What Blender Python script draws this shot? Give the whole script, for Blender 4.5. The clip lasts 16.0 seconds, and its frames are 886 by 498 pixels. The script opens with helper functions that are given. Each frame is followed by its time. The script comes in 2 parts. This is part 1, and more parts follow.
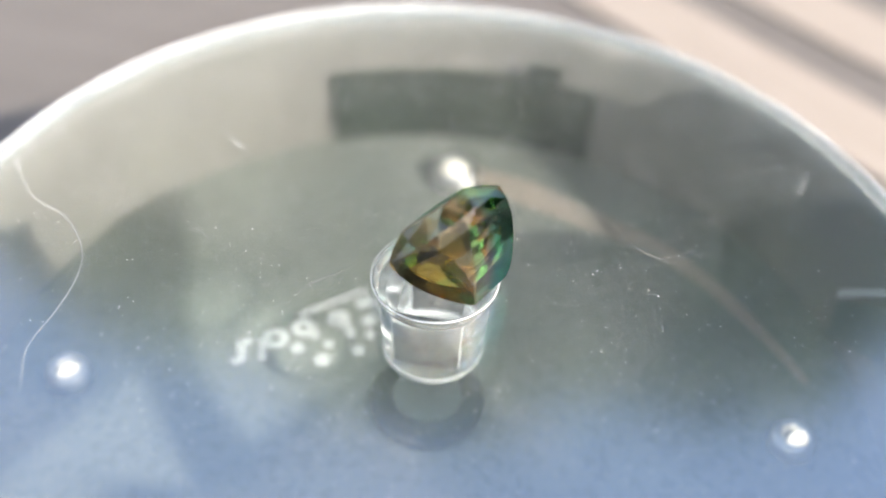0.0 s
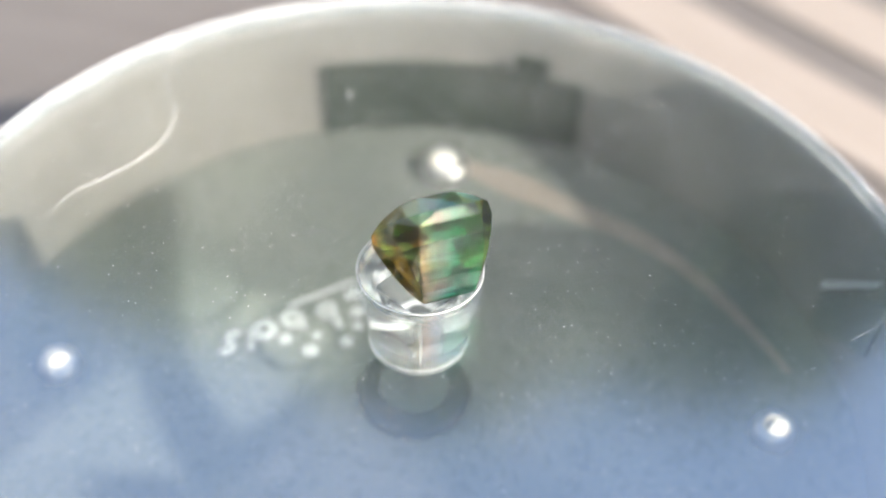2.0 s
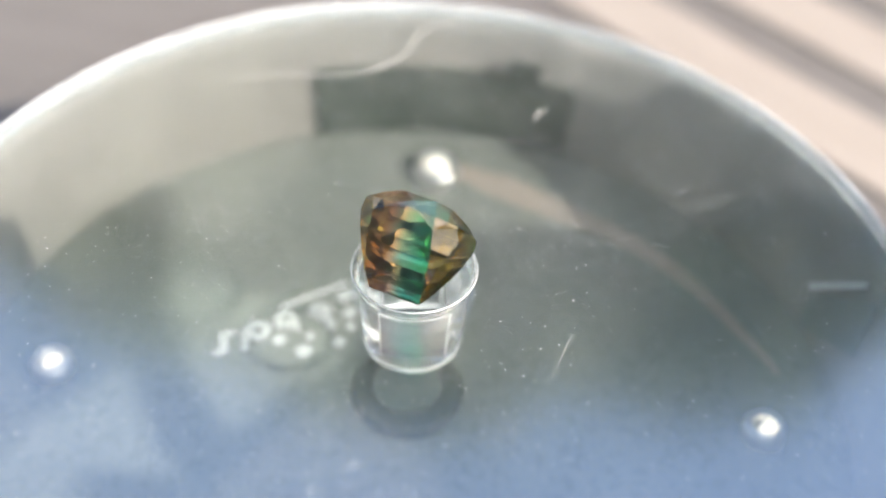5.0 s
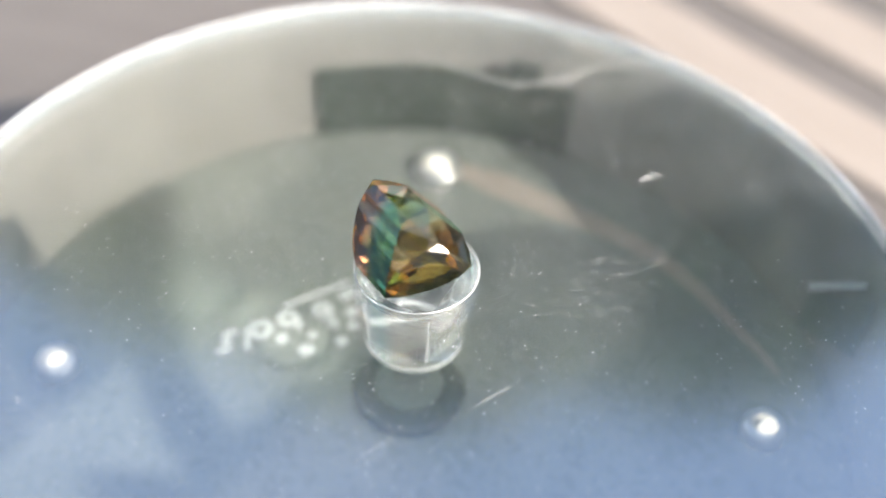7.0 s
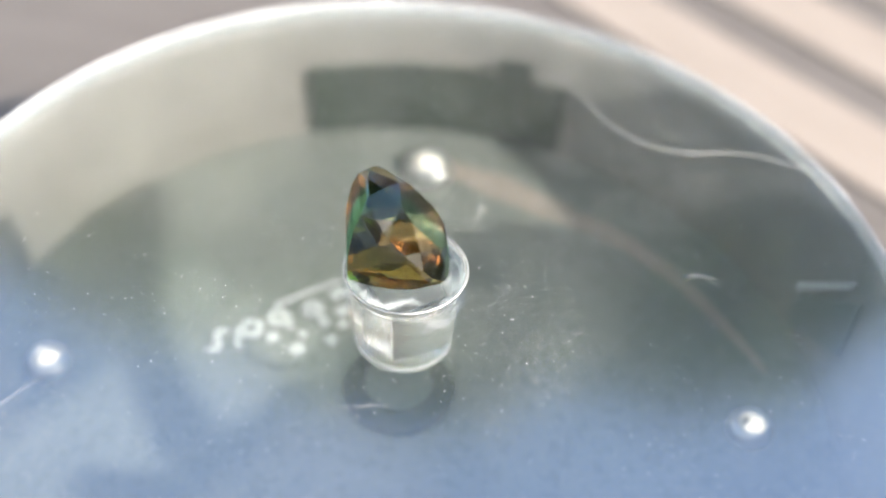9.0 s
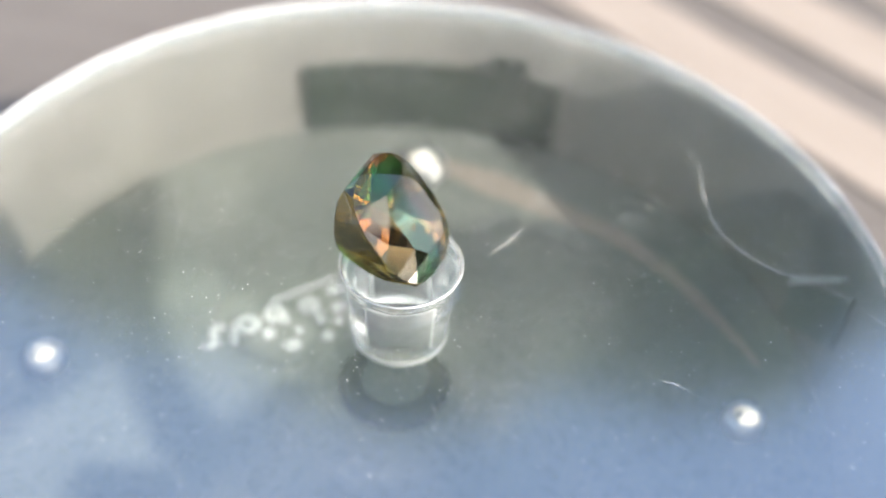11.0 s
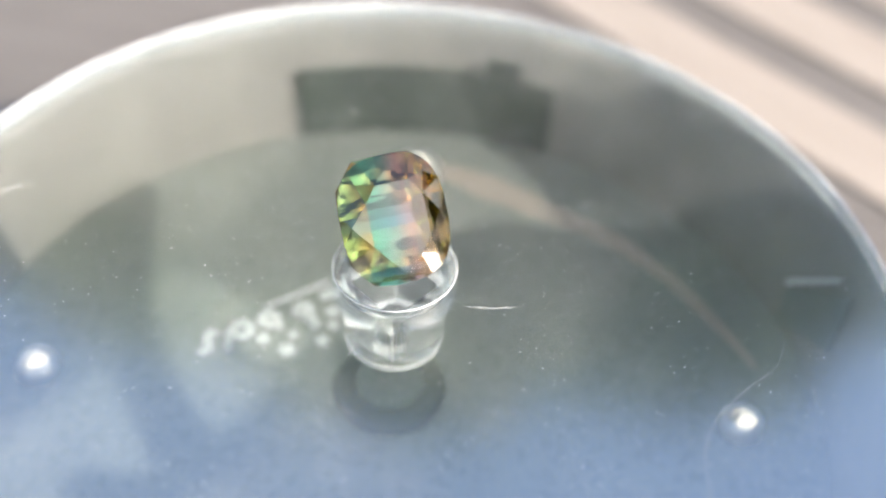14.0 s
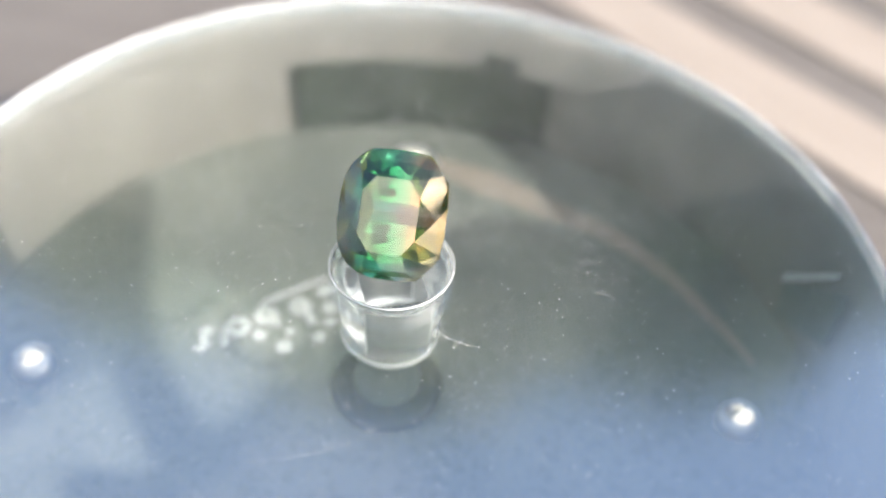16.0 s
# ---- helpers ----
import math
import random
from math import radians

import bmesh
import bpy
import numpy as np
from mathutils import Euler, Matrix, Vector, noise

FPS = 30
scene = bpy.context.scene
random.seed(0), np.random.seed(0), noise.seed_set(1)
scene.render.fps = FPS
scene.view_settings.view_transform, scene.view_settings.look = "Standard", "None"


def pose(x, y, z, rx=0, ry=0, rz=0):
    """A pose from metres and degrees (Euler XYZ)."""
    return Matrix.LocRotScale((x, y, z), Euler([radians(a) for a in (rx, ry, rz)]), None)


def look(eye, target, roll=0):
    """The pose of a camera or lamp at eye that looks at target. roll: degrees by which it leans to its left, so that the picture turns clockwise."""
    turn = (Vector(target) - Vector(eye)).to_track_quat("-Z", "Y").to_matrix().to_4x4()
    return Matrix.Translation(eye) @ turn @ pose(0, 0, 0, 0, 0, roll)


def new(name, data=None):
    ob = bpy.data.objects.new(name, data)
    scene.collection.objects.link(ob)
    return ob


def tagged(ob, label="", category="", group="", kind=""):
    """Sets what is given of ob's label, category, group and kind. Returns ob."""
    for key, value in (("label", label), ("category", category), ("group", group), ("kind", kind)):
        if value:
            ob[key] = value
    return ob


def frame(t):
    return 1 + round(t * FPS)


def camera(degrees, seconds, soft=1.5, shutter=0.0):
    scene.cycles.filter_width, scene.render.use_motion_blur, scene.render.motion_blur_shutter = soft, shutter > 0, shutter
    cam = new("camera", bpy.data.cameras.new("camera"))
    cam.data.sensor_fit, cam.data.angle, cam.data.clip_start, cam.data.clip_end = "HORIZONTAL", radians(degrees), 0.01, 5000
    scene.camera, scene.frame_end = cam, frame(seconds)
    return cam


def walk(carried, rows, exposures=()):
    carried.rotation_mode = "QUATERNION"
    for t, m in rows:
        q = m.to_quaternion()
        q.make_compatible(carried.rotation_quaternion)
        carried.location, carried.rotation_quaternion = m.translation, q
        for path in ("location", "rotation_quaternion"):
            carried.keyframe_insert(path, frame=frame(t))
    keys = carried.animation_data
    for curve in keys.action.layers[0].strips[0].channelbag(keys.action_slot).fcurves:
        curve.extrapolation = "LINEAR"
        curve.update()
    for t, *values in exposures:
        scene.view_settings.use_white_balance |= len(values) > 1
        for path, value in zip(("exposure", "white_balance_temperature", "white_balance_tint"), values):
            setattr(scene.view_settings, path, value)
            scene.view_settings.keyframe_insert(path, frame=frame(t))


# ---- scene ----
cam = camera(46.57, 16.0, soft=1.8)
MM = 0.001
SPIN = -15.36          # degrees a second, seen from above
AXIS = (0.3, -0.35)     # where the turning axis stands, millimetres
PATH = [
    (0, 2.332, -56.635, 56.279, 46.506, 2.497, 1.552),
    (0.5, 2.583, -56.298, 56.465, 45.982, 2.4, 1.516),
    (1, 2.85, -56.339, 56.486, 45.921, 2.31, 1.498),
    (1.5, 3.261, -56.88, 56.816, 45.998, 2.508, 1.337),
    (2, 3.386, -56.922, 57.225, 45.806, 2.602, 1.399),
    (2.5, 3.348, -57.538, 57.386, 46.103, 2.796, 1.056),
    (3, 3.345, -57.726, 57.356, 46.272, 2.86, 0.982),
    (3.5, 3.487, -57.649, 57.156, 46.438, 2.769, 1.148),
    (4, 3.065, -57.818, 56.991, 46.504, 3.058, 0.678),
    (6.5, 2.633, -58.357, 57.429, 46.436, 3.58, 0.245),
    (7, 2.536, -58.263, 57.795, 46.184, 3.573, 0.253),
    (7.5, 2.722, -58.55, 58.075, 46.168, 3.822, 0.035),
    (8, 2.76, -58.722, 58.232, 46.168, 4.036, -0.187),
    (8.5, 2.732, -58.58, 58.219, 46.058, 4.054, -0.253),
    (9, 3.175, -58.224, 58.49, 45.871, 3.835, 0.001),
    (11.5, 3.126, -59.069, 58.347, 46.067, 3.88, -0.454),
    (12, 3.053, -58.68, 58.188, 46.124, 3.784, -0.405),
    (12.5, 3.054, -58.542, 58.057, 46.205, 3.712, -0.496),
    (13, 3.3, -59.243, 57.755, 46.502, 3.687, -0.372),
    (13.5, 3.566, -59.402, 57.62, 46.729, 3.605, -0.397),
    (14, 3.557, -58.771, 57.853, 46.373, 3.576, -0.472),
    (14.5, 3.349, -58.718, 57.978, 46.044, 3.498, -0.577),
    (15, 3.181, -58.339, 57.929, 45.9, 3.577, -0.682),
    (15.5, 3.066, -58.105, 58.062, 45.871, 3.622, -0.71),
    (16, 3.473, -58.166, 58.146, 45.802, 3.708, -0.811),
]


def eye_pose(x, y, z, pitch, roll, yaw):
    turn = Euler((0, 0, radians(yaw))).to_matrix() @ Euler((radians(pitch), 0, 0)).to_matrix() @ Euler((0, 0, radians(roll))).to_matrix()
    return Matrix.Translation((x * MM, y * MM, z * MM)) @ turn.to_4x4()


walk(cam, [(r[0], eye_pose(*r[1:])) for r in PATH])
cam.data.dof.use_dof = True
cam.data.dof.focus_distance = 0.078
cam.data.dof.aperture_fstop = 12.0

# ---- sky, sun ----
SUN_AZ, SUN_EL = -27.0, 32.0
world = bpy.data.worlds.new("sky")
scene.world = world
world.use_nodes = True
wn = world.node_tree
wn.nodes.clear()
sky = wn.nodes.new("ShaderNodeTexSky")
sky.sky_type = "NISHITA"
sky.sun_disc = False
sky.air_density = 1.0
sky.dust_density = 2.4
sky.sun_elevation = radians(SUN_EL)
sky.sun_rotation = radians(90 - SUN_AZ)
bg = wn.nodes.new("ShaderNodeBackground")
bg.inputs["Strength"].default_value = 0.15
wo = wn.nodes.new("ShaderNodeOutputWorld")
wn.links.new(sky.outputs[0], bg.inputs[0])
wn.links.new(bg.outputs[0], wo.inputs[0])
sun = new("sun", bpy.data.lights.new("sun", "SUN"))
sun.data.energy = 4.5
sun.data.angle = radians(0.6)
sun.data.color = (1.0, 0.925, 0.84)
sun_dir = Vector((math.cos(radians(SUN_EL)) * math.cos(radians(SUN_AZ)), math.cos(radians(SUN_EL)) * math.sin(radians(SUN_AZ)), math.sin(radians(SUN_EL))))
sun.matrix_world = look(sun_dir * 2, (0, 0, 0))
scene.view_settings.exposure = 1.64


# ---- materials ----
class Nodes:
    """A new material and short ways to wire it."""

    def __init__(self, name):
        self.m = bpy.data.materials.new(name)
        self.m.use_nodes = True
        self.t = self.m.node_tree
        self.t.nodes.clear()
        self.out = self.t.nodes.new("ShaderNodeOutputMaterial")
        self.co = self.t.nodes.new("ShaderNodeTexCoord").outputs["Object"]

    def n(self, kind, **sockets):
        node = self.t.nodes.new(kind)
        for key, value in sockets.items():
            self.put(node.inputs[key.replace("_", " ")], value)
        return node

    def put(self, socket, value):
        if hasattr(value, "is_output"):
            self.t.links.new(value, socket)
        else:
            socket.default_value = value

    def noise(self, scale, detail=4, rough=0.55, vector=None, warp=0.0):
        return self.n("ShaderNodeTexNoise", Vector=vector or self.co, Scale=scale, Detail=detail, Roughness=rough, Distortion=warp).outputs["Fac"]

    def ramp(self, fac, *stops):
        node = self.n("ShaderNodeValToRGB", Fac=fac)
        ramp = node.color_ramp
        while len(ramp.elements) < len(stops):
            ramp.elements.new(0.5)
        for e, (p, c) in zip(ramp.elements, stops):
            e.position = p
            e.color = (*c, 1) if len(c) == 3 else c
        return node.outputs["Color"]

    def grey(self, fac, lo, hi, a=0.0, b=1.0):
        node = self.n("ShaderNodeMapRange", Value=fac)
        for i, v in zip((1, 2, 3, 4), (lo, hi, a, b)):
            node.inputs[i].default_value = v
        return node.outputs[0]

    def math(self, op, a, b):
        node = self.t.nodes.new("ShaderNodeMath")
        node.operation = op
        self.put(node.inputs[0], a)
        self.put(node.inputs[1], b)
        return node.outputs[0]

    def bump(self, height, strength, distance):
        return self.n("ShaderNodeBump", Height=height, Strength=strength, Distance=distance).outputs[0]

    def mix(self, fac, a, b):
        node = self.t.nodes.new("ShaderNodeMixShader")
        self.put(node.inputs[0], fac)
        self.t.links.new(a, node.inputs[1])
        self.t.links.new(b, node.inputs[2])
        return node.outputs[0]

    def done(self, shader):
        self.t.links.new(shader, self.out.inputs["Surface"])
        return self.m

    def solid(self, **sockets):
        return self.done(self.n("ShaderNodeBsdfPrincipled", **sockets).outputs[0])


def mat_floor():
    k = Nodes("case_floor_enamel")
    big = k.noise(60, 3)
    fine = k.noise(900, 5)
    col = k.ramp(big, (0.3, (0.225, 0.24, 0.215)), (0.7, (0.295, 0.31, 0.28)))
    return k.solid(Base_Color=col, Roughness=k.grey(fine, 0.3, 0.7, 0.24, 0.34), Specular_IOR_Level=0.5, Normal=k.bump(big, 0.01, 0.0002))


def mat_wall():
    k = Nodes("case_wall_plastic")
    col = k.ramp(k.noise(90, 4), (0.3, (0.26, 0.245, 0.225)), (0.7, (0.335, 0.315, 0.29)))
    return k.solid(Base_Color=col, Roughness=0.7, Normal=k.bump(k.noise(700, 4), 0.08, 0.0003))


def mat_plain(name, a, b, scale=200, rough=0.5, metal=0.0, bump=0.05):
    k = Nodes(name)
    f = k.noise(scale, 4)
    return k.solid(Base_Color=k.ramp(f, (0.3, a), (0.7, b)), Roughness=rough, Metallic=metal, Normal=k.bump(k.noise(scale * 6, 4), bump, 0.0003))


def mat_disc():
    """Clear acrylic, hazed by fine dust and rubbing."""
    k = Nodes("scuffed_clear_acrylic")
    facing = k.n("ShaderNodeLayerWeight", Blend=0.5).outputs["Facing"]
    fres = k.math("ADD", k.math("MULTIPLY", k.math("POWER", facing, 5.0), 0.725), 0.275)
    cloud = k.noise(110, 5, 0.6)
    grain = k.noise(1500, 3)
    haze = k.math("ADD", k.grey(cloud, 0.35, 0.7, 0.009, 0.024), k.math("MULTIPLY", k.grey(k.noise(170, 4, 0.65), 0.52, 0.66), k.grey(grain, 0.5, 0.72, 0.0, 0.11)))
    clear = k.n("ShaderNodeBsdfTransparent", Color=(0.965, 0.98, 0.975, 1)).outputs[0]
    dust = k.n("ShaderNodeBsdfDiffuse", Color=(0.8, 0.8, 0.78, 1)).outputs[0]
    gloss = k.n("ShaderNodeBsdfGlossy", Color=(1, 1, 1, 1), Roughness=0.13, Normal=k.bump(cloud, 0.02, 0.0002)).outputs[0]
    return k.done(k.mix(fres, k.mix(haze, clear, dust), gloss))


def mat_edge(name="ground_acrylic_edge", lo=0.28, hi=0.55, rough=0.35):
    k = Nodes(name)
    clear = k.n("ShaderNodeBsdfTransparent", Color=(0.95, 0.97, 0.97, 1)).outputs[0]
    white = k.n("ShaderNodeBsdfPrincipled", Base_Color=(0.86, 0.87, 0.88, 1), Roughness=rough).outputs[0]
    return k.done(k.mix(k.grey(k.noise(300, 3), 0.3, 0.7, lo, hi), clear, white))


def mat_cup():
    """Clear moulded plastic with a slight milky haze."""
    k = Nodes("clear_cup_plastic")
    glass = k.n("ShaderNodeBsdfGlass", Color=(0.985, 0.99, 0.99, 1), IOR=1.27, Roughness=0.0).outputs[0]
    milk = k.n("ShaderNodeBsdfTranslucent", Color=(0.9, 0.89, 0.9, 1)).outputs[0]
    skin = k.n("ShaderNodeBsdfDiffuse", Color=(0.9, 0.89, 0.9, 1)).outputs[0]
    haze = k.mix(0.5, milk, skin)
    return k.done(k.mix(k.grey(k.noise(500, 4), 0.3, 0.7, 0.025, 0.07), glass, haze))


def mat_glow():
    # Emission gives the domes their bright spot, sun glints included.
    k = Nodes("painted_glow")
    return k.solid(Base_Color=(0.9, 0.88, 0.84, 1), Roughness=0.3, Emission_Color=(1.0, 0.88, 0.66, 1), Emission_Strength=0.6)


def mat_scratch(name="fine_scratch", lo=0.06, hi=0.36):
    k = Nodes(name)
    clear = k.n("ShaderNodeBsdfTransparent", Color=(1, 1, 1, 1)).outputs[0]
    white = k.n("ShaderNodeBsdfPrincipled", Base_Color=(0.85, 0.85, 0.84, 1), Roughness=0.3).outputs[0]
    return k.done(k.mix(k.grey(k.noise(400, 3), 0.3, 0.7, lo, hi), clear, white))


def mat_gem():
    """Bi-coloured tourmaline: teal green at one end, rose and honey at the other."""
    k = Nodes("bicolour_tourmaline")
    sep = k.n("ShaderNodeSeparateXYZ", Vector=k.co)
    along = k.grey(sep.outputs[0], -0.0043, 0.0043)
    col = k.ramp(along, (0.0, (0.26, 0.5, 0.16)), (0.22, (0.18, 0.55, 0.3)), (0.46, (0.22, 0.58, 0.45)), (0.6, (0.74, 0.52, 0.47)), (0.78, (0.8, 0.58, 0.33)), (1.0, (0.8, 0.66, 0.17)))
    normal = k.t.nodes.new("ShaderNodeTexCoord").outputs["Normal"]
    side = k.n("ShaderNodeSeparateXYZ", Vector=normal)
    end = k.grey(k.math("ABSOLUTE", side.outputs[0], 0.0), 0.16, 0.46)
    def blend(fac, a, b):
        node = k.t.nodes.new("ShaderNodeMix")
        node.data_type = "RGBA"
        k.put(node.inputs["Factor"], fac)
        k.put(node.inputs[6], a)
        k.put(node.inputs[7], b)
        return node.outputs[2]

    body = blend(end, col, k.ramp(along, (0.0, (0.27, 0.22, 0.065)), (1.0, (0.58, 0.38, 0.12))))
    # Facets facing up have their colour pulled toward white, by at most 0.3.
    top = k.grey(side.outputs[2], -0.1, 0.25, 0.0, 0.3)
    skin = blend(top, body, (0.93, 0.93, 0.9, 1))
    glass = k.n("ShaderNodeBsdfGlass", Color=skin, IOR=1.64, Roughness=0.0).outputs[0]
    inner = k.ramp(along, (0.0, (0.35, 0.6, 0.1)), (0.25, (0.12, 0.55, 0.35)), (0.5, (0.3, 0.6, 0.5)), (0.62, (0.75, 0.45, 0.4)), (0.8, (0.85, 0.7, 0.2)), (1.0, (0.85, 0.75, 0.15)))
    scatter = k.mix(0.5, k.n("ShaderNodeBsdfTranslucent", Color=inner).outputs[0], k.n("ShaderNodeBsdfDiffuse", Color=inner).outputs[0])
    polish = k.n("ShaderNodeBsdfGlossy", Color=(1, 1, 1, 1), Roughness=0.0).outputs[0]
    return k.done(k.mix(0.05, k.mix(0.003, glass, scatter), polish))


def mat_tint():
    """Thin clear plastic, a little grey and hazed, to dim sunlight through the cup."""
    k = Nodes("sun_dimming_plastic")
    clear = k.n("ShaderNodeBsdfTransparent", Color=(0.74, 0.76, 0.77, 1)).outputs[0]
    haze = k.n("ShaderNodeBsdfDiffuse", Color=(0.8, 0.8, 0.8, 1)).outputs[0]
    return k.done(k.mix(k.grey(k.noise(600, 3), 0.3, 0.7, 0.0, 0.06), clear, haze))


def mat_wood(name, a, b):
    k = Nodes(name)
    stretch = k.n("ShaderNodeMapping", Vector=k.co)
    stretch.inputs["Scale"].default_value = (8, 160, 60)
    grain = k.noise(6, 6, 0.6, stretch.outputs[0], 0.4)
    return k.solid(Base_Color=k.ramp(grain, (0.3, a), (0.7, b)), Roughness=0.6, Normal=k.bump(grain, 0.2, 0.0005))


FLOOR, WALL, DISC, EDGE, GEM = mat_floor(), mat_wall(), mat_disc(), mat_edge(), mat_gem()
TINT = mat_tint()
CUP, FROST = mat_cup(), mat_edge("frosted_cup_plastic", 0.07, 0.22)
LIP = mat_edge("frosted_lip_plastic", 0.1, 0.26, 0.7)
# extra white for the foot, a bright caustic put into the colour
FOOT = mat_edge("caustic_white_foot", 0.4, 0.75)
STEEL = mat_plain("polished_steel", (0.82, 0.81, 0.8), (0.9, 0.89, 0.88), 300, 0.36, 1.0)
HUB = mat_plain("dark_rubber", (0.02, 0.026, 0.028), (0.035, 0.042, 0.045), 300, 0.3)
DARK = mat_plain("dark_housing_plastic", (0.04, 0.055, 0.045), (0.07, 0.09, 0.075), 150, 0.45)
GREY = mat_plain("grey_housing_plastic", (0.14, 0.165, 0.16), (0.2, 0.225, 0.21), 90, 0.4)
GLOW = mat_glow()
INK = mat_plain("white_print", (0.8, 0.8, 0.79), (0.86, 0.86, 0.85), 400, 0.5)
# tan of the sunlit floor, light put into the colour
LIT_TAN = mat_plain("painted_lit_floor", (0.42, 0.35, 0.29), (0.5, 0.42, 0.35), 300, 0.5)
FIBRE = mat_plain("pale_lint", (0.7, 0.7, 0.68), (0.82, 0.82, 0.8), 900, 0.6)
# the slats' sunlit paleness is put into this wood colour
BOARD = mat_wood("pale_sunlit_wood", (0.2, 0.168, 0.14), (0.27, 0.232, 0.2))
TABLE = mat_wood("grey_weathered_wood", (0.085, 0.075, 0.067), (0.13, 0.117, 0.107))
LEAF = mat_plain("tree_leaf", (0.032, 0.06, 0.02), (0.055, 0.1, 0.034), 3, 0.55)
BARK = mat_plain("tree_bark", (0.08, 0.065, 0.05), (0.13, 0.11, 0.09), 8, 0.9, 0, 0.5)
LAWN = mat_plain("mown_lawn", (0.05, 0.075, 0.03), (0.1, 0.125, 0.055), 4, 0.9, 0, 0.4)


# ---- building blocks ----
def mesh_ob(name, bm, material, parent=None, label="", smooth=False):
    bmesh.ops.recalc_face_normals(bm, faces=bm.faces)
    me = bpy.data.meshes.new(name)
    bm.to_mesh(me)
    bm.free()
    me.materials.append(material)
    if smooth:
        me.shade_smooth()
    ob = new(name, me)
    if parent:
        ob.parent = parent
    if label:
        tagged(ob, label)
    return ob


def part(name, bm, material, parent, label="", smooth=False):
    return mesh_ob(name, bm, material, parent, label, smooth)


def lathe(profile, steps=128, a0=0.0, a1=360.0, closed=True):
    """Turns (radius, height) in millimetres about the upright axis; closed: the profile is a loop."""
    bm = bmesh.new()
    full = abs(a1 - a0) >= 360
    rings = []
    for i in range(steps if full else steps + 1):
        a = radians(a0 + (a1 - a0) * i / steps)
        rings.append([bm.verts.new((r * MM * math.cos(a), r * MM * math.sin(a), z * MM)) for r, z in profile])
    n = len(profile)
    for i in range(steps):
        p, q = rings[i], rings[(i + 1) % len(rings)]
        for j in range(n if closed else n - 1):
            bm.faces.new((p[j], q[j], q[(j + 1) % n], p[(j + 1) % n]))
    if not full and closed:
        bm.faces.new(rings[0])
        bm.faces.new(rings[-1])
    return bm


def box(x0, x1, y0, y1, z0, z1, bevel=0.0):
    bm = bmesh.new()
    bmesh.ops.create_cube(bm, size=1)
    for v in bm.verts:
        v.co = Vector(((x0 + x1) / 2 + v.co.x * (x1 - x0), (y0 + y1) / 2 + v.co.y * (y1 - y0), (z0 + z1) / 2 + v.co.z * (z1 - z0))) * MM
    if bevel:
        bmesh.ops.bevel(bm, geom=list(bm.edges), offset=bevel * MM, segments=3, affect="EDGES", profile=0.5)
    return bm


def slab(outline, z0, z1):
    """A flat polygon given a thickness; millimetres."""
    bm = bmesh.new()
    lo = [bm.verts.new((x * MM, y * MM, z0 * MM)) for x, y in outline]
    hi = [bm.verts.new((x * MM, y * MM, z1 * MM)) for x, y in outline]
    bm.faces.new(lo[::-1])
    bm.faces.new(hi)
    for i in range(len(outline)):
        j = (i + 1) % len(outline)
        bm.faces.new((lo[i], lo[j], hi[j], hi[i]))
    return bm


def smooth_line(pts, per=10):
    """A smooth run of points through pts."""
    p = [Vector((*q, 0)) for q in pts]
    p = [p[0] * 2 - p[1]] + p + [p[-1] * 2 - p[-2]]
    out = []
    for i in range(1, len(p) - 2):
        for s in range(per):
            u = s / per
            out.append(0.5 * (2 * p[i] + (p[i + 1] - p[i - 1]) * u + (2 * p[i - 1] - 5 * p[i] + 4 * p[i + 1] - p[i + 2]) * u * u + (3 * p[i] - p[i - 1] - 3 * p[i + 1] + p[i + 2]) * u ** 3))
    return out + [p[-2]]


def thread(pts, radius, z, sides=6):
    """A round thread along a smooth line lying at height z; millimetres."""
    bm = bmesh.new()
    line = smooth_line(pts)
    rings = []
    for i, q in enumerate(line):
        d = (line[min(i + 1, len(line) - 1)] - line[max(i - 1, 0)]).normalized()
        side = Vector((-d.y, d.x, 0))
        r = radius * (0.35 + 0.65 * math.sin(math.pi * min(1, max(0.06, i / (len(line) - 1) * 0.94 + 0.03))))
        lift = z + radius
        rings.append([bm.verts.new((q + side * r * math.cos(a) + Vector((0, 0, lift + r * math.sin(a)))) * MM) for a in (2 * math.pi * k / sides for k in range(sides))])
    for p, q in zip(rings, rings[1:]):
        for k in range(sides):
            bm.faces.new((p[k], p[(k + 1) % sides], q[(k + 1) % sides], q[k]))
    bm.faces.new(rings[0])
    bm.faces.new(rings[-1])
    return bm


# ---- ground ----
lawn = bmesh.new()
bmesh.ops.create_grid(lawn, x_segments=40, y_segments=40, size=400)
bmesh.ops.translate(lawn, verts=lawn.verts, vec=(0, 0, -0.782))
tagged(mesh_ob("ground", lawn, LAWN), "wide mown green lawn under the table and trees", "lawn", kind="structure")

# ---- table ----
table = tagged(new("table"), "grey weathered wooden table with paler sunlit slats under the turntable", "table")
part("tabletop", box(-1100, 1100, -600, 700, -60, -32, 2), TABLE, table)
for x in (-1000, 1000):
    for y in (-500, 600):
        part("leg", box(x - 35, x + 35, y - 35, y + 35, -782, -60.2, 4), TABLE, table)
# Slats look sunlit through their paler colour; the same sun lights the tabletop.
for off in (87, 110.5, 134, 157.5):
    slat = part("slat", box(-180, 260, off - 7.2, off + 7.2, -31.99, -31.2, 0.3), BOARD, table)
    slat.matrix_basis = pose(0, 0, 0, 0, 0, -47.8)

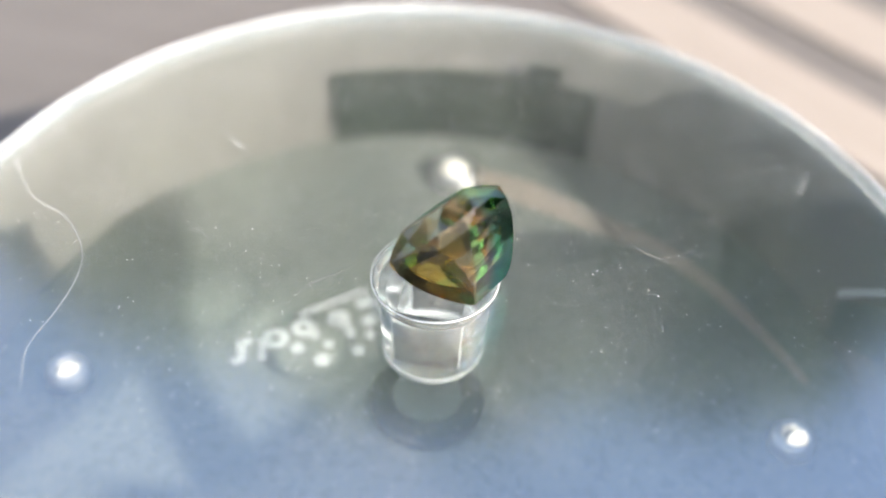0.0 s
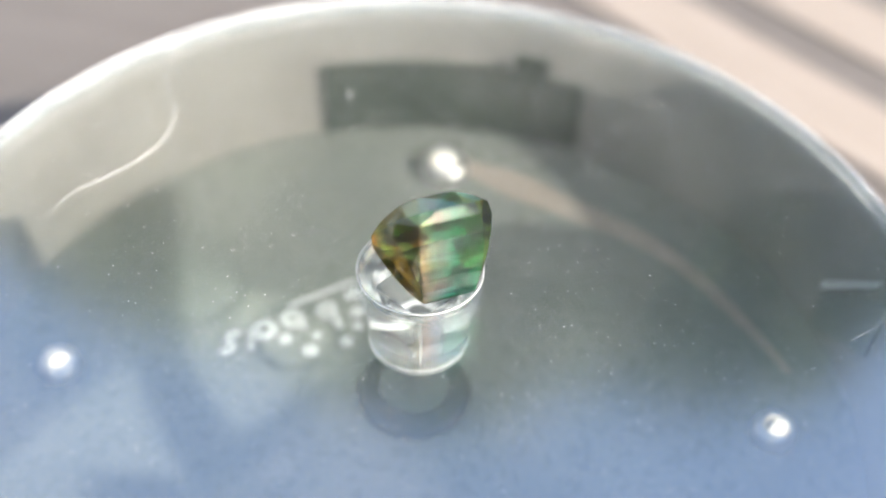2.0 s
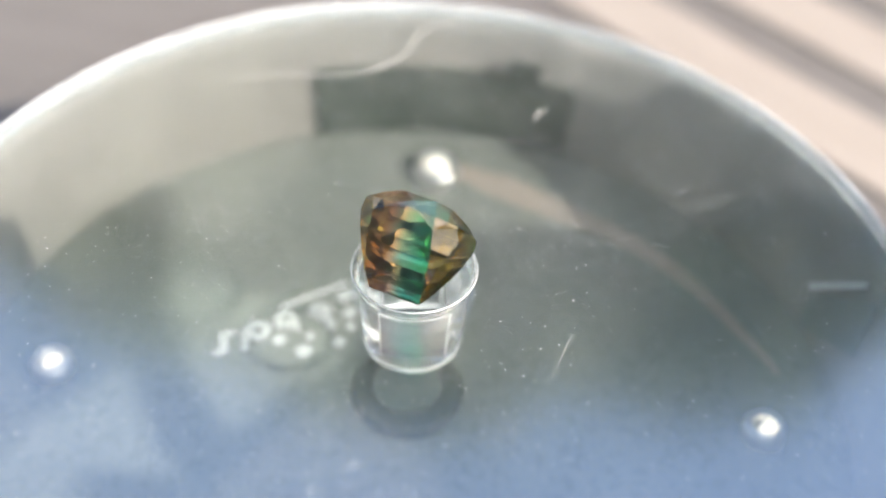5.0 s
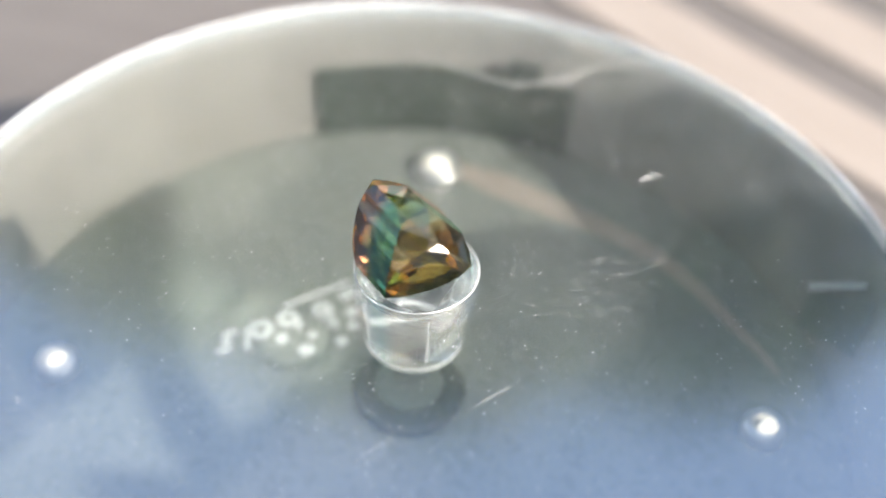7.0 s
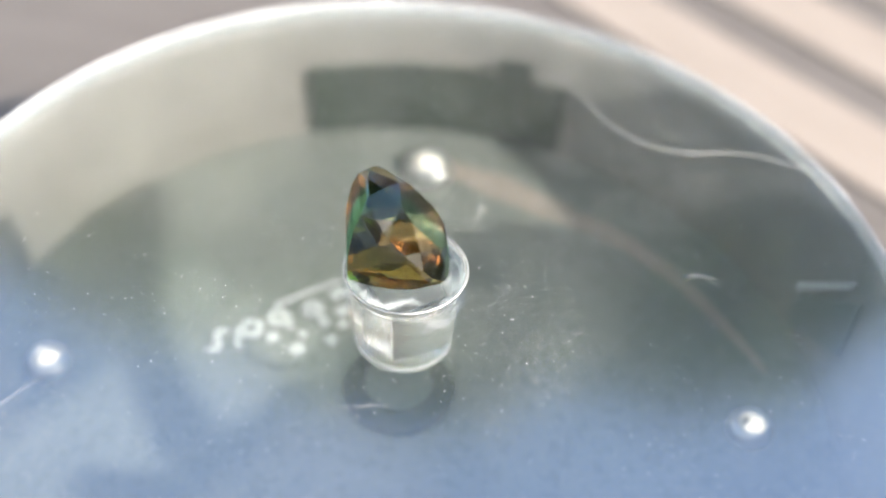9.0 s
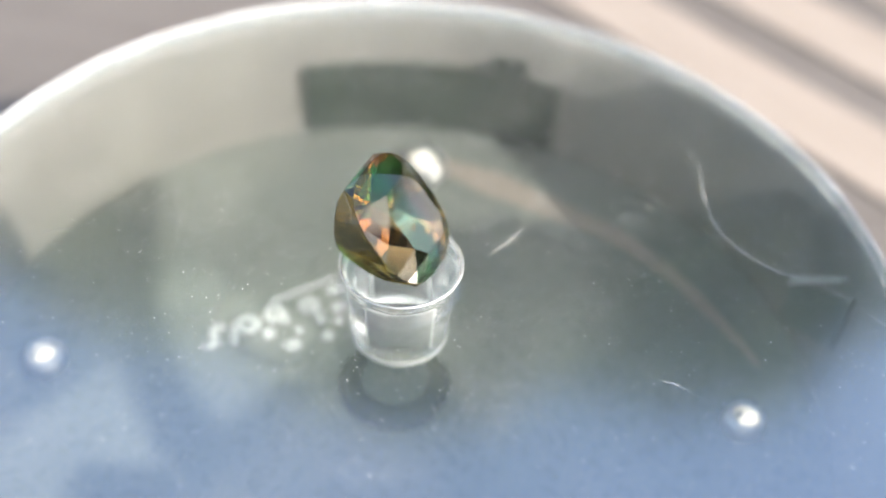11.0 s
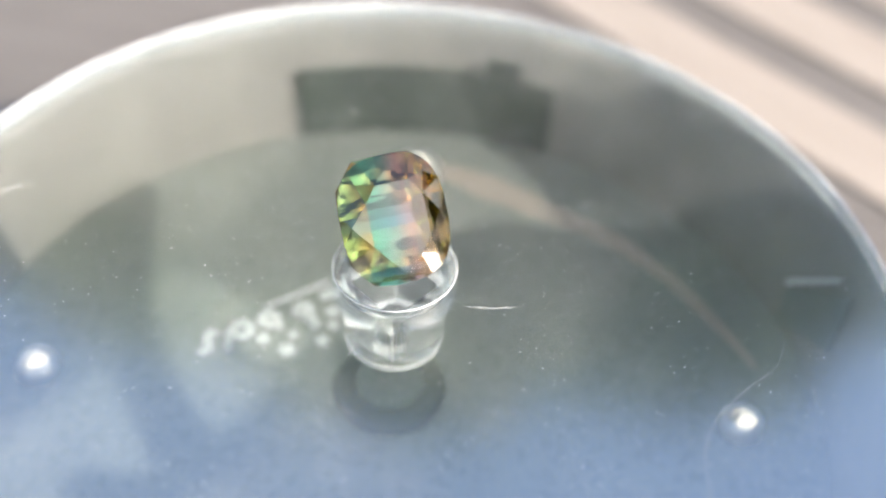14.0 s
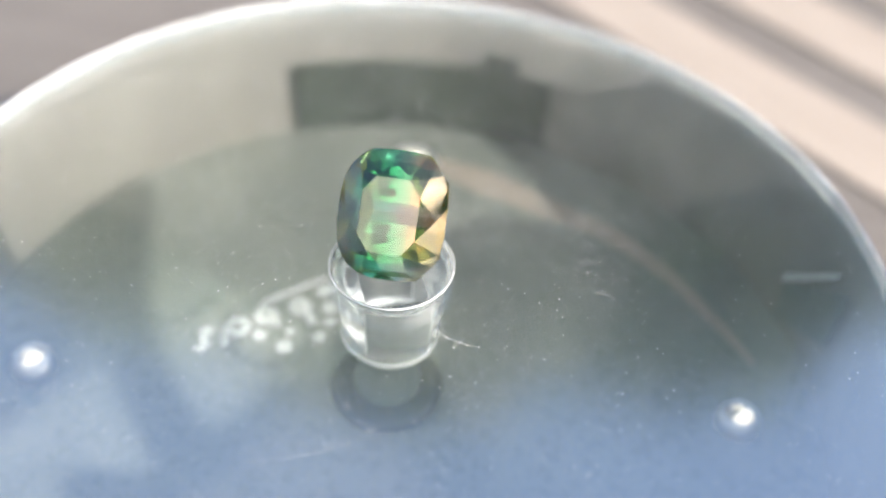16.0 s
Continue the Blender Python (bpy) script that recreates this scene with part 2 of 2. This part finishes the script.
# ---- turntable case ----
R_IN = 39.2
case = tagged(new("turntable_case"), "pale round turntable case with dark glossy floor on a wooden table", "turntable")
part("floor_plate", lathe([(0.001, -16.3), (R_IN, -16.3), (R_IN, -20), (0.001, -20)], 128), FLOOR, case, "dark glossy enamelled floor plate")
part("side_wall", lathe([(R_IN + 0.8, -1.4), (R_IN + 1.4, -1.4), (R_IN + 1.4, -32), (R_IN + 0.02, -32), (R_IN + 0.02, -16)], 160), WALL, case, "pale beige plastic side wall", True)
hub = part("hub", lathe([(0.001, -15.2), (4.6, -15.2), (5.1, -15.6), (5.1, -16.4), (0.001, -16.4)], 64), HUB, case, "dark round drive hub")
part("hub_boss", lathe([(0.001, -14.75), (2.8, -14.75), (3.05, -14.95), (3.05, -15.25), (0.001, -15.25)], 64), GREY, hub, "grey raised boss of the hub", True)
for bx, by in ((0.9, 31.3), (-32.0, 0.2), (31.6, -2.0), (0.0, -32.0)):
    bezel = part("dome_bezel", lathe([(0.97, -16.3), (2.0, -16.3), (1.9, -15.3), (1.55, -14.7), (0.98, -14.95)], 40), STEEL, case, "steel bezel ring", True)
    bezel.matrix_basis = pose(bx * MM, by * MM, 0)
    if by > 15:
        bezel.matrix_basis = pose(bx * MM, by * MM, 0) @ Matrix.Diagonal((1.35, 1.35, 1.0, 1.0))
    lens = part("glow_dome", lathe([(0.001, -14.3), (0.45, -14.36), (0.8, -14.65), (0.95, -15.0), (0.95, -15.6), (0.001, -15.6)], 32), GLOW, bezel, "warm white dome, emission standing in for its bright glint", True)
    # Lower domes are bolt heads: a stretched glow imitates their slanting sun glint.
    if by < 15:
        lens.matrix_basis = pose(0.25 * MM, -0.15 * MM, 0, 0, 0, 38) @ Matrix.Diagonal((1.0, 0.62, 1.0, 1.0))

for a0, a1, z0, z1, r0, mat, tag in ((66.5, 109.5, -16.28, -7.4, 0.35, DARK, "dark inset wall panel"), (72.5, 78.0, -7.38, -5.3, 0.3, DARK, "dark tab")):
    part("wall_panel", lathe([(R_IN - r0, z0), (R_IN, z0), (R_IN, z1), (R_IN - r0, z1)], 48, a0, a1), mat, case, tag)


def wall_patch(a0, lo0, hi0, a1, lo1, hi1, thick):
    """A slanted plate on the inner wall, from angle a0 to a1, its edges running straight."""
    bm = bmesh.new()
    rows = []
    for i in range(13):
        f = i / 12
        a = radians(a0 + (a1 - a0) * f)
        lo, hi = lo0 + (lo1 - lo0) * f, hi0 + (hi1 - hi0) * f
        rows.append([bm.verts.new((r * math.cos(a) * MM, r * math.sin(a) * MM, h * MM)) for r, h in ((R_IN - thick, lo), (R_IN - thick, hi), (R_IN, hi), (R_IN, lo))])
    for p, q in zip(rows, rows[1:]):
        for j in range(4):
            bm.faces.new((p[j], p[(j + 1) % 4], q[(j + 1) % 4], q[j]))
    bm.faces.new(rows[0])
    bm.faces.new(rows[-1])
    return bm


# Two made-up plates imitate a slanted reflection; the wall has no latch.
part("mirrored_strip", wall_patch(17.2, -11.4, -10.4, 7.4, -4.5, -3.6, 0.4), FIBRE, case, "pale slanted strip, added in place of a reflection")
part("mirrored_plate", wall_patch(16.6, -16.2, -11.5, 4.0, -10.6, -4.0, 0.25), GREY, case, "grey plate under the pale strip, added in place of a reflection")
# Crescent of sunlit floor between two shadows, drawn as a thin tan strip.
lit_line = smooth_line([(2.5, 32.5), (7.0, 30.3), (12.0, 27.7), (16.4, 25.2), (22.1, 21.9), (27.5, 16.5), (32.2, 9.2), (34.4, 5.0)], 6)
edge = []
for i, p in enumerate(lit_line):
    d = (lit_line[min(i + 1, len(lit_line) - 1)] - lit_line[max(i - 1, 0)]).normalized()
    edge.append((p, Vector((-d.y, d.x, 0)), 0.3 + 2.1 * (1 - i / (len(lit_line) - 1)) * min(1.0, 0.25 + 4.0 * i / (len(lit_line) - 1))))
part("lit_crescent", slab([tuple((p + n * w).xy) for p, n, w in edge] + [tuple((p - n * w).xy) for p, n, w in edge][::-1], -16.29, -16.2), LIT_TAN, case, "sunlit crescent of the floor, painted as a curved tan strip")

# ---- clear disc ----
disc = tagged(mesh_ob("turntable_disc", lathe([(39.85, 0), (5.06, 0), (5.06, -1.2), (39.85, -1.2)], 192, closed=False), DISC), "clear scratched acrylic turntable disc with a lint fibre", "turntable disc")
lip = part("lip", lathe([(40.22, -1.38), (40.24, -0.25), (40.36, 0.02), (40.6, 0.0), (40.72, -0.2), (40.72, -1.1), (40.5, -1.38)], 192), LIP, case, "frosted bright lip round the disc", True)
lip.matrix_basis = pose(0.05 * MM, -0.2 * MM, 0.0)

part("disc_edge", lathe([(39.86, 0.0), (39.95, -0.06), (39.95, -1.14), (39.86, -1.2)], 192), LIP, disc, "frosted edge of the disc", True)
part("lint_fibre", thread([(31.5, 24.9), (30.1, 24.9), (23.9, 24.9), (20.1, 23.3), (17.6, 22.9), (15.0, 23.1), (12.9, 24.0), (11.0, 25.4), (9.3, 27.0), (7.2, 29.2), (4.3, 30.3)], 0.03, 0.01), mat_scratch("soft_lint", 0.22, 0.5), disc, "long pale curled lint fibre")
SCRATCH = mat_scratch()
for pts, w in (([(13.4, 8.8), (16.5, 7.2), (19.0, 5.2), (20.6, 3.6)], 0.016), ([(-4.9, -15.8), (-6.5, -16.5), (-7.9, -17.5)], 0.03), ([(-6.4, -31.6), (-5.0, -33.8), (-4.0, -35.4)], 0.045),
               ([(21.4, 6.9), (22.4, 7.5), (24.0, 7.6)], 0.12), ([(3.3, 10.1), (3.7, 8.4), (3.8, 5.8)], 0.035),
               ([(-0.6, -15.0), (2.9, -13.5), (4.2, -13.0)], 0.03), ([(-18.5, -15.7), (-20.8, -20.2), (-22.6, -24.9)], 0.03)):
    part("scratch", thread(pts, w * 0.65, 0.006, 5), SCRATCH, disc)


def scratches(count, seed):
    """Fine rubbed marks scattered in patches over the disc."""
    rnd = random.Random(seed)
    verts, faces = [], []
    centres = [(rnd.uniform(8, 33), rnd.uniform(0, 2 * math.pi)) for _ in range(34)] + [(15.8, 2.23)] * 2
    for _ in range(count):
        if rnd.random() < 0.7:
            r, a = rnd.choice(centres)
            x, y = r * math.cos(a) + rnd.gauss(0, 2.6), r * math.sin(a) + rnd.gauss(0, 2.6)
        else:
            r, a = 38 * math.sqrt(rnd.random()), rnd.uniform(0, 6.283)
            x, y = r * math.cos(a), r * math.sin(a)
        if not 6 < math.hypot(x, y) < 37.5:
            continue
        length, turn, bend = rnd.choice((0.05, 0.06, 0.08, 0.12, 0.16, 0.6)) * rnd.uniform(0.6, 1.2), rnd.uniform(0, 6.283), rnd.gauss(0, 0.08)
        w = rnd.uniform(0.006, 0.013)
        z = rnd.uniform(0.008, 0.02)
        k = len(verts)
        for j in range(6):
            verts.append(Vector((x - math.sin(turn) * w, y + math.cos(turn) * w, z)) * MM)
            verts.append(Vector((x + math.sin(turn) * w, y - math.cos(turn) * w, z)) * MM)
            x, y, turn = x + math.cos(turn) * length / 5, y + math.sin(turn) * length / 5, turn + bend / 5
        faces += [(k + 2 * j, k + 2 * j + 1, k + 2 * j + 3, k + 2 * j + 2) for j in range(5)]
    me = bpy.data.meshes.new("scratch_haze")
    me.from_pydata(verts, [], faces)
    me.materials.append(mat_scratch("rubbed_scratch", 0.14, 0.5))
    ob = new("scratch_haze", me)
    ob.parent = disc
    return tagged(ob, "fine rubbed scratches", kind="stuff")


def specks(count, seed):
    """Grains of dust, each a small lump."""
    rnd = random.Random(seed)
    verts, faces = [], []
    for _ in range(count):
        r, a = 38.5 * math.sqrt(rnd.random()), rnd.uniform(0, 6.283)
        if r < 5.5:
            continue
        s = 0.013 + 0.05 * rnd.random() ** 7
        x, y = r * math.cos(a), r * math.sin(a)
        k = len(verts)
        for u, v, h in ((1, 0, 0.3), (0, 1, 0.3), (-1, 0, 0.3), (0, -1, 0.3), (0, 0, 1)):
            verts.append(Vector((x + u * s * rnd.uniform(0.6, 1.4), y + v * s * rnd.uniform(0.6, 1.4), 0.004 + h * s)) * MM)
        faces += [(k, k + 1, k + 4), (k + 1, k + 2, k + 4), (k + 2, k + 3, k + 4), (k + 3, k, k + 4)]
    me = bpy.data.meshes.new("dust")
    me.from_pydata(verts, [], faces)
    me.materials.append(FIBRE)
    ob = new("dust", me)
    ob.parent = disc
    return tagged(ob, "scattered white dust grains", kind="stuff")


scratches(8000, 5)
specks(9500, 9)

# ---- gem cup ----
def cup_mesh():
    bm = bmesh.new()
    steps, prof = 96, [(5.0, 0.0), (4.8, -0.1), (4.6, -1.5), (4.35, -4.0), (4.15, -7.2), (4.0, -8.0), (3.5, -8.4)]
    rings = []
    for r, z in prof:
        rings.append([bm.verts.new((r * MM * math.cos(2 * math.pi * i / steps), r * MM * math.sin(2 * math.pi * i / steps), z * MM)) for i in range(steps)])
    def square(h, z):
        out = []
        for i in range(steps):
            a = 2 * math.pi * i / steps
            c, s = math.cos(a), math.sin(a)
            m = max(abs(c), abs(s))
            out.append(bm.verts.new((h * c / m * MM, h * s / m * MM, z * MM)))
        return out
    inner = [[bm.verts.new((r * MM * math.cos(2 * math.pi * i / steps), r * MM * math.sin(2 * math.pi * i / steps), z * MM)) for i in range(steps)] for r, z in ((4.86, 0.0), (4.55, -1.0), (3.9, -1.7))]
    inner += [square(2.55, -2.1), square(2.4, -7.4)]
    loop = inner[::-1] + rings
    for p, q in zip(loop, loop[1:]):
        for i in range(steps):
            j = (i + 1) % steps
            bm.faces.new((p[i], p[j], q[j], q[i]))
    bm.faces.new(inner[-1])
    bm.faces.new(rings[-1])
    return bm


cup = part("gem_cup", cup_mesh(), CUP, disc, "clear tapered cup with a square socket")
part("cup_rim", lathe([(4.95, 0.005), (4.965, 0.05), (5.0, 0.05), (5.03, -0.02), (5.005, -0.05)], 96), EDGE, disc, "bright moulded rim of the cup", True)
# Foot ring whitened all round to imitate the bright crescent of light there.
part("cup_foot", lathe([(3.4, -8.25), (3.9, -7.7), (4.17, -7.65), (4.08, -8.25), (3.7, -8.6)], 96), FOOT, disc, "foot ring of the cup, whitened to paint its caustic", True)
part("cup_funnel", lathe([(4.82, -0.05), (4.5, -0.95), (3.85, -1.62), (3.87, -1.57), (4.48, -0.89), (4.79, -0.03)], 96), FROST, disc, "frosted white funnel of the cup", True)
# Made-up plate: weakens the sun spot that the disc's hole throws below.
part("sun_filter", lathe([(0.001, -0.95), (4.5, -0.95), (4.47, -1.05), (0.001, -1.05)], 64), TINT, disc, "added clear grey plate dimming sunlight through the cup")
cup.matrix_basis = pose(0, 0, 0, 0, 0, -41)
for k in range(4):
    a = radians(4 + 90 * k)
    streak = part("socket_edge", box(-0.06, 0.06, -0.08, 0.08, -7.3, -2.2, 0.02), EDGE, disc, "frosted upright edge of the socket")
    streak.matrix_basis = pose(3.42 * MM * math.cos(a), 3.42 * MM * math.sin(a), 0, 0, 0, math.degrees(a))
cup.visible_shadow = False

# ---- gem ----
def gem_mesh(a=4.28, b=5.08, crown=1.45, pav=6.05):
    bm = bmesh.new()

    def ring(sa, sb, z, n=16, power=2.75, shift=0.5):
        for i in range(n):
            t = 2 * math.pi * (i + shift) / n
            c, s = math.cos(t), math.sin(t)
            x = math.copysign(abs(c) ** (2 / power), c) * sa
            y = math.copysign(abs(s) ** (2 / power), s) * sb
            bm.verts.new((x * MM, y * MM, z * MM))

    ring(a, b, 0.1, 24)
    ring(a, b, -0.1, 24)
    ring(a * 0.83, b * 0.83, crown * 0.55, 8, 2.6, 0.0)
    ring(a * 0.55, b * 0.6, crown, 8, 3.2, 0.5)
    for y, z in ((0.97, 0.14), (0.83, 0.35), (0.61, 0.57), (0.36, 0.78), (0.16, 0.92), (0.0, 1.0)):
        x = 1 - 0.52 * z
        c = 0.48 + 0.52 * min(1.0, z * 1.05) ** 0.8
        for sx in (-1, 1):
            for sy in (-1, 1):
                bm.verts.new((sx * x * a * MM, sy * y * c * b * MM, -z * pav * MM))
                bm.verts.new((sx * x * c * a * MM, sy * y * b * MM, -z * pav * MM))
    bmesh.ops.remove_doubles(bm, verts=bm.verts, dist=1e-6)
    res = bmesh.ops.convex_hull(bm, input=bm.verts)
    bmesh.ops.delete(bm, geom=[v for v in bm.verts if not v.link_faces], context="VERTS")
    bmesh.ops.dissolve_limit(bm, angle_limit=radians(1.5), verts=bm.verts, edges=bm.edges)
    return bm


gem = tagged(new("gemstone"), "faceted cushion-cut tourmaline, green to rose and honey, on a clear cup", "gemstone")
for name, keep, tag in (("table_facet", lambda c, n: n.z > 0.999, "flat polished top facet"), ("crown", lambda c, n: 0.03 < n.z <= 0.999, "faceted crown"),
                        ("girdle", lambda c, n: abs(n.z) <= 0.03, "thin polished girdle"), ("pavilion", lambda c, n: n.z < -0.03, "stepped pavilion with a keel")):
    bm = gem_mesh()
    bmesh.ops.recalc_face_normals(bm, faces=bm.faces)
    bm.normal_update()
    bmesh.ops.delete(bm, geom=[f for f in bm.faces if not keep(f.calc_center_median(), f.normal)], context="FACES")
    me = bpy.data.meshes.new(name)
    bm.to_mesh(me)
    bm.free()
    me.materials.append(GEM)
    piece = new(name, me)
    piece.parent = gem
    piece.visible_shadow = False
    tagged(piece, tag)

# ---- print on the floor ----
LOGO = tagged(new("floor_print"), "white printed mark of blurred shapes and dots on the case floor", "print")
for x, y, r in ((-12.4, 5.3, 0.62), (-9.9, 4.1, 0.75), (-9.6, 6.0, 0.45), (-6.8, 5.5, 0.62), (-6.2, 9.3, 0.65), (-5.9, 7.5, 0.5)):
    dot = part("dot", lathe([(0.001, -16.25), (r, -16.25), (r, -16.29), (0.001, -16.29)], 24), INK, LOGO)
    dot.matrix_basis = pose(x * MM, y * MM, 0)
for x, y, w, h, a in ((-15.6, 5.0, 0.6, 2.6, 10), (-11.2, 7.5, 0.6, 1.8, 20), (-8.2, 8.3, 0.8, 2.8, 28), (-9.9, 11.4, 7.2, 0.5, 34), (-6.9, 11.6, 1.6, 1.1, 40)):
    bar = part("bar", box(-w / 2, w / 2, -h / 2, h / 2, -16.29, -16.26, 0.01), INK, LOGO)
    bar.matrix_basis = pose(x * MM, y * MM, 0, 0, 0, a)
for x, y, r, a0, a1 in ((-17.2, 5.2, 0.85, 40, 280), (-17.7, 3.8, 0.85, -140, 100), (-14.6, 6.3, 1.2, 0, 360), (-12.2, 7.9, 1.1, 0, 360), (-9.1, 9.3, 1.05, 0, 360)):
    ring = part("ring", lathe([(r - 0.7, -16.26), (r, -16.26), (r, -16.29), (r - 0.7, -16.29)], 32, a0, a1), INK, LOGO)
    ring.matrix_basis = pose(x * MM, y * MM, 0)


# ---- trees, seen in the gloss ----
def tree(x, y, h, crown_r, seed):
    rnd = random.Random(seed)
    t = tagged(new("tree"), "tall leafy tree beside the table, placed to darken the gloss", "tree")
    bm = bmesh.new()
    bmesh.ops.create_cone(bm, cap_ends=True, segments=12, radius1=0.16, radius2=0.06, depth=h * 0.95)
    bmesh.ops.translate(bm, verts=bm.verts, vec=(0, 0, h * 0.475 - 0.782))
    part("trunk", bm, BARK, t)
    verts, faces = [], []
    for i in range(13000):
        while True:
            p = Vector((rnd.uniform(-1, 1), rnd.uniform(-1, 1), rnd.uniform(-1, 1)))
            if p.length < 1 and noise.noise(p * 2.2 + Vector((seed, 0, 0))) > -0.32:
                break
        c = Vector((p.x * crown_r, p.y * crown_r, h * 0.72 + (0.2 + p.z * (0.9 if p.z > 0 else 0.6)) * crown_r))
        s = rnd.uniform(0.09, 0.2)
        q = Euler((rnd.uniform(0, 6), rnd.uniform(0, 6), rnd.uniform(0, 6))).to_matrix()
        k = len(verts)
        for u, v in ((-1, 0), (0, -0.5), (1, 0), (0, 0.5)):
            verts.append(c + q @ Vector((u * s, v * s, 0)))
        faces.append((k, k + 1, k + 2, k + 3))
    me = bpy.data.meshes.new("crown")
    me.from_pydata(verts, [], faces)
    me.materials.append(LEAF)
    crown = new("crown", me)
    crown.parent = t
    t.matrix_basis = pose(x, y, 0)
    return t


# The last two are made up, hiding bright low sky from the gem.
for i, (x, y, h, r) in enumerate(((-2.9, 4.8, 3.8, 1.3), (-1.4, 4.7, 4.35, 1.45), (-0.1, 4.5, 4.55, 1.55), (1.3, 4.6, 4.25, 1.6), (2.9, 4.6, 1.5, 1.0), (4.4, 3.4, 1.3, 1.0), (5.9, -0.9, 1.75, 1.4), (5.6, 1.0, 2.3, 1.4))):
    tree(x, y, h, r, i + 1)


# ---- unseen pale wall behind the eye, made up so the gem facets mirror white ----
STUCCO = mat_plain("pale_stucco", (0.74, 0.72, 0.69), (0.82, 0.8, 0.77), 3, 0.85, 0, 0.3)
tagged(mesh_ob("reflector_wall", box(-720, -420, -7500, -680, -782, 5200, 8), STUCCO), "unseen pale stucco wall, added as a reflector for the gem", "wall", kind="structure")


# ---- made-up stand behind the eye; its arms are cut to shade part of the disc ----
def shade(outline, h):
    """An outline on the case floor, carried up the sun's way to height h."""
    k = (h + 16.3) / math.tan(radians(SUN_EL))
    return [(x + k * math.cos(radians(SUN_AZ)), y + k * math.sin(radians(SUN_AZ))) for x, y in outline]


stand = tagged(new("shadow_stand"), "made-up unseen black stand, flat arms cut to shade the disc", "camera stand")
# Arm outlines are the wanted floor shadows, projected toward the sun.
part("shade_arm", slab(shade([(-60.0, 12.5), (-47.0, 16.5), (-36.5, 12.0), (-33.0, 20.0), (-28.3, 26.2), (-26.9, 18.2), (-24.6, 8.8), (-20.6, 0.6), (-14.4, -7.6), (-9.2, -12.8),
                        (-15.6, -13.3), (-20.7, -5.7), (-26.7, 3.9), (-33.6, -6.6), (-38.3, -14.2)], 82), 81, 83), DARK, stand)
part("shade_arm", slab(shade([(-14.4, -7.6), (-5.4, 3.1), (-1.9, 12.1), (3.5, 19.9), (10.6, 23.2), (16.7, 22.8), (22.4, 19.0), (27.0, 12.9), (24.0, -2.0), (12.0, -14.0), (-1.8, -15.5), (-9.0, -14.8)], 80), 79, 81), DARK, stand)
body = part("phone_body", box(-22, 22, -15, 15, 6, 13, 2), DARK, stand, "dark phone body behind the eye")
body.matrix_basis = eye_pose(3.2, -58.2, 57.8, 46.1, 3.4, 0)
sx, sy = shade([(0, 0)], 82)[0]
# Post and bars are added only to carry the shading arms.
part("post", box(200, 212, -330, -318, -32, 90, 2), DARK, stand)
part("crossbar", box(200, 212, -317.8, -84, 83.2, 90, 1), DARK, stand)
part("crossbar", box(sx - 46, 199.8, sy - 54, sy - 43, 83.2, 90, 1), DARK, stand)
part("crossbar", box(sx - 18, sx - 9, sy - 42.8, sy - 14, 83.2, 88, 1), DARK, stand)
part("crossbar", box(sx - 42, sx - 35, sy - 42.8, sy - 11, 83.2, 88, 1), DARK, stand)
part("crossbar", box(200, 212, -83.8, -72, 44, 90, 1), DARK, stand)
part("crossbar", box(12, 199.8, -84, -72, 44, 50, 1), DARK, stand)


# ---- what turns ----
def motions():
    times = [i * 0.5 for i in range(33)]
    walk(disc, [(t, pose(AXIS[0] * MM, AXIS[1] * MM, 0, 0, 0, SPIN * (t - 8))) for t in times])
    walk(gem, [(t, pose(0.49 * MM, 0.31 * MM, 0, 0, 0, SPIN * (t - 15.28)) @ pose(-0.31 * MM, 0.115 * MM, 4.44 * MM, 51.1, 0, 0) @ pose(0, 0, 0, 0, 0, 2.3)) for t in times])


motions()
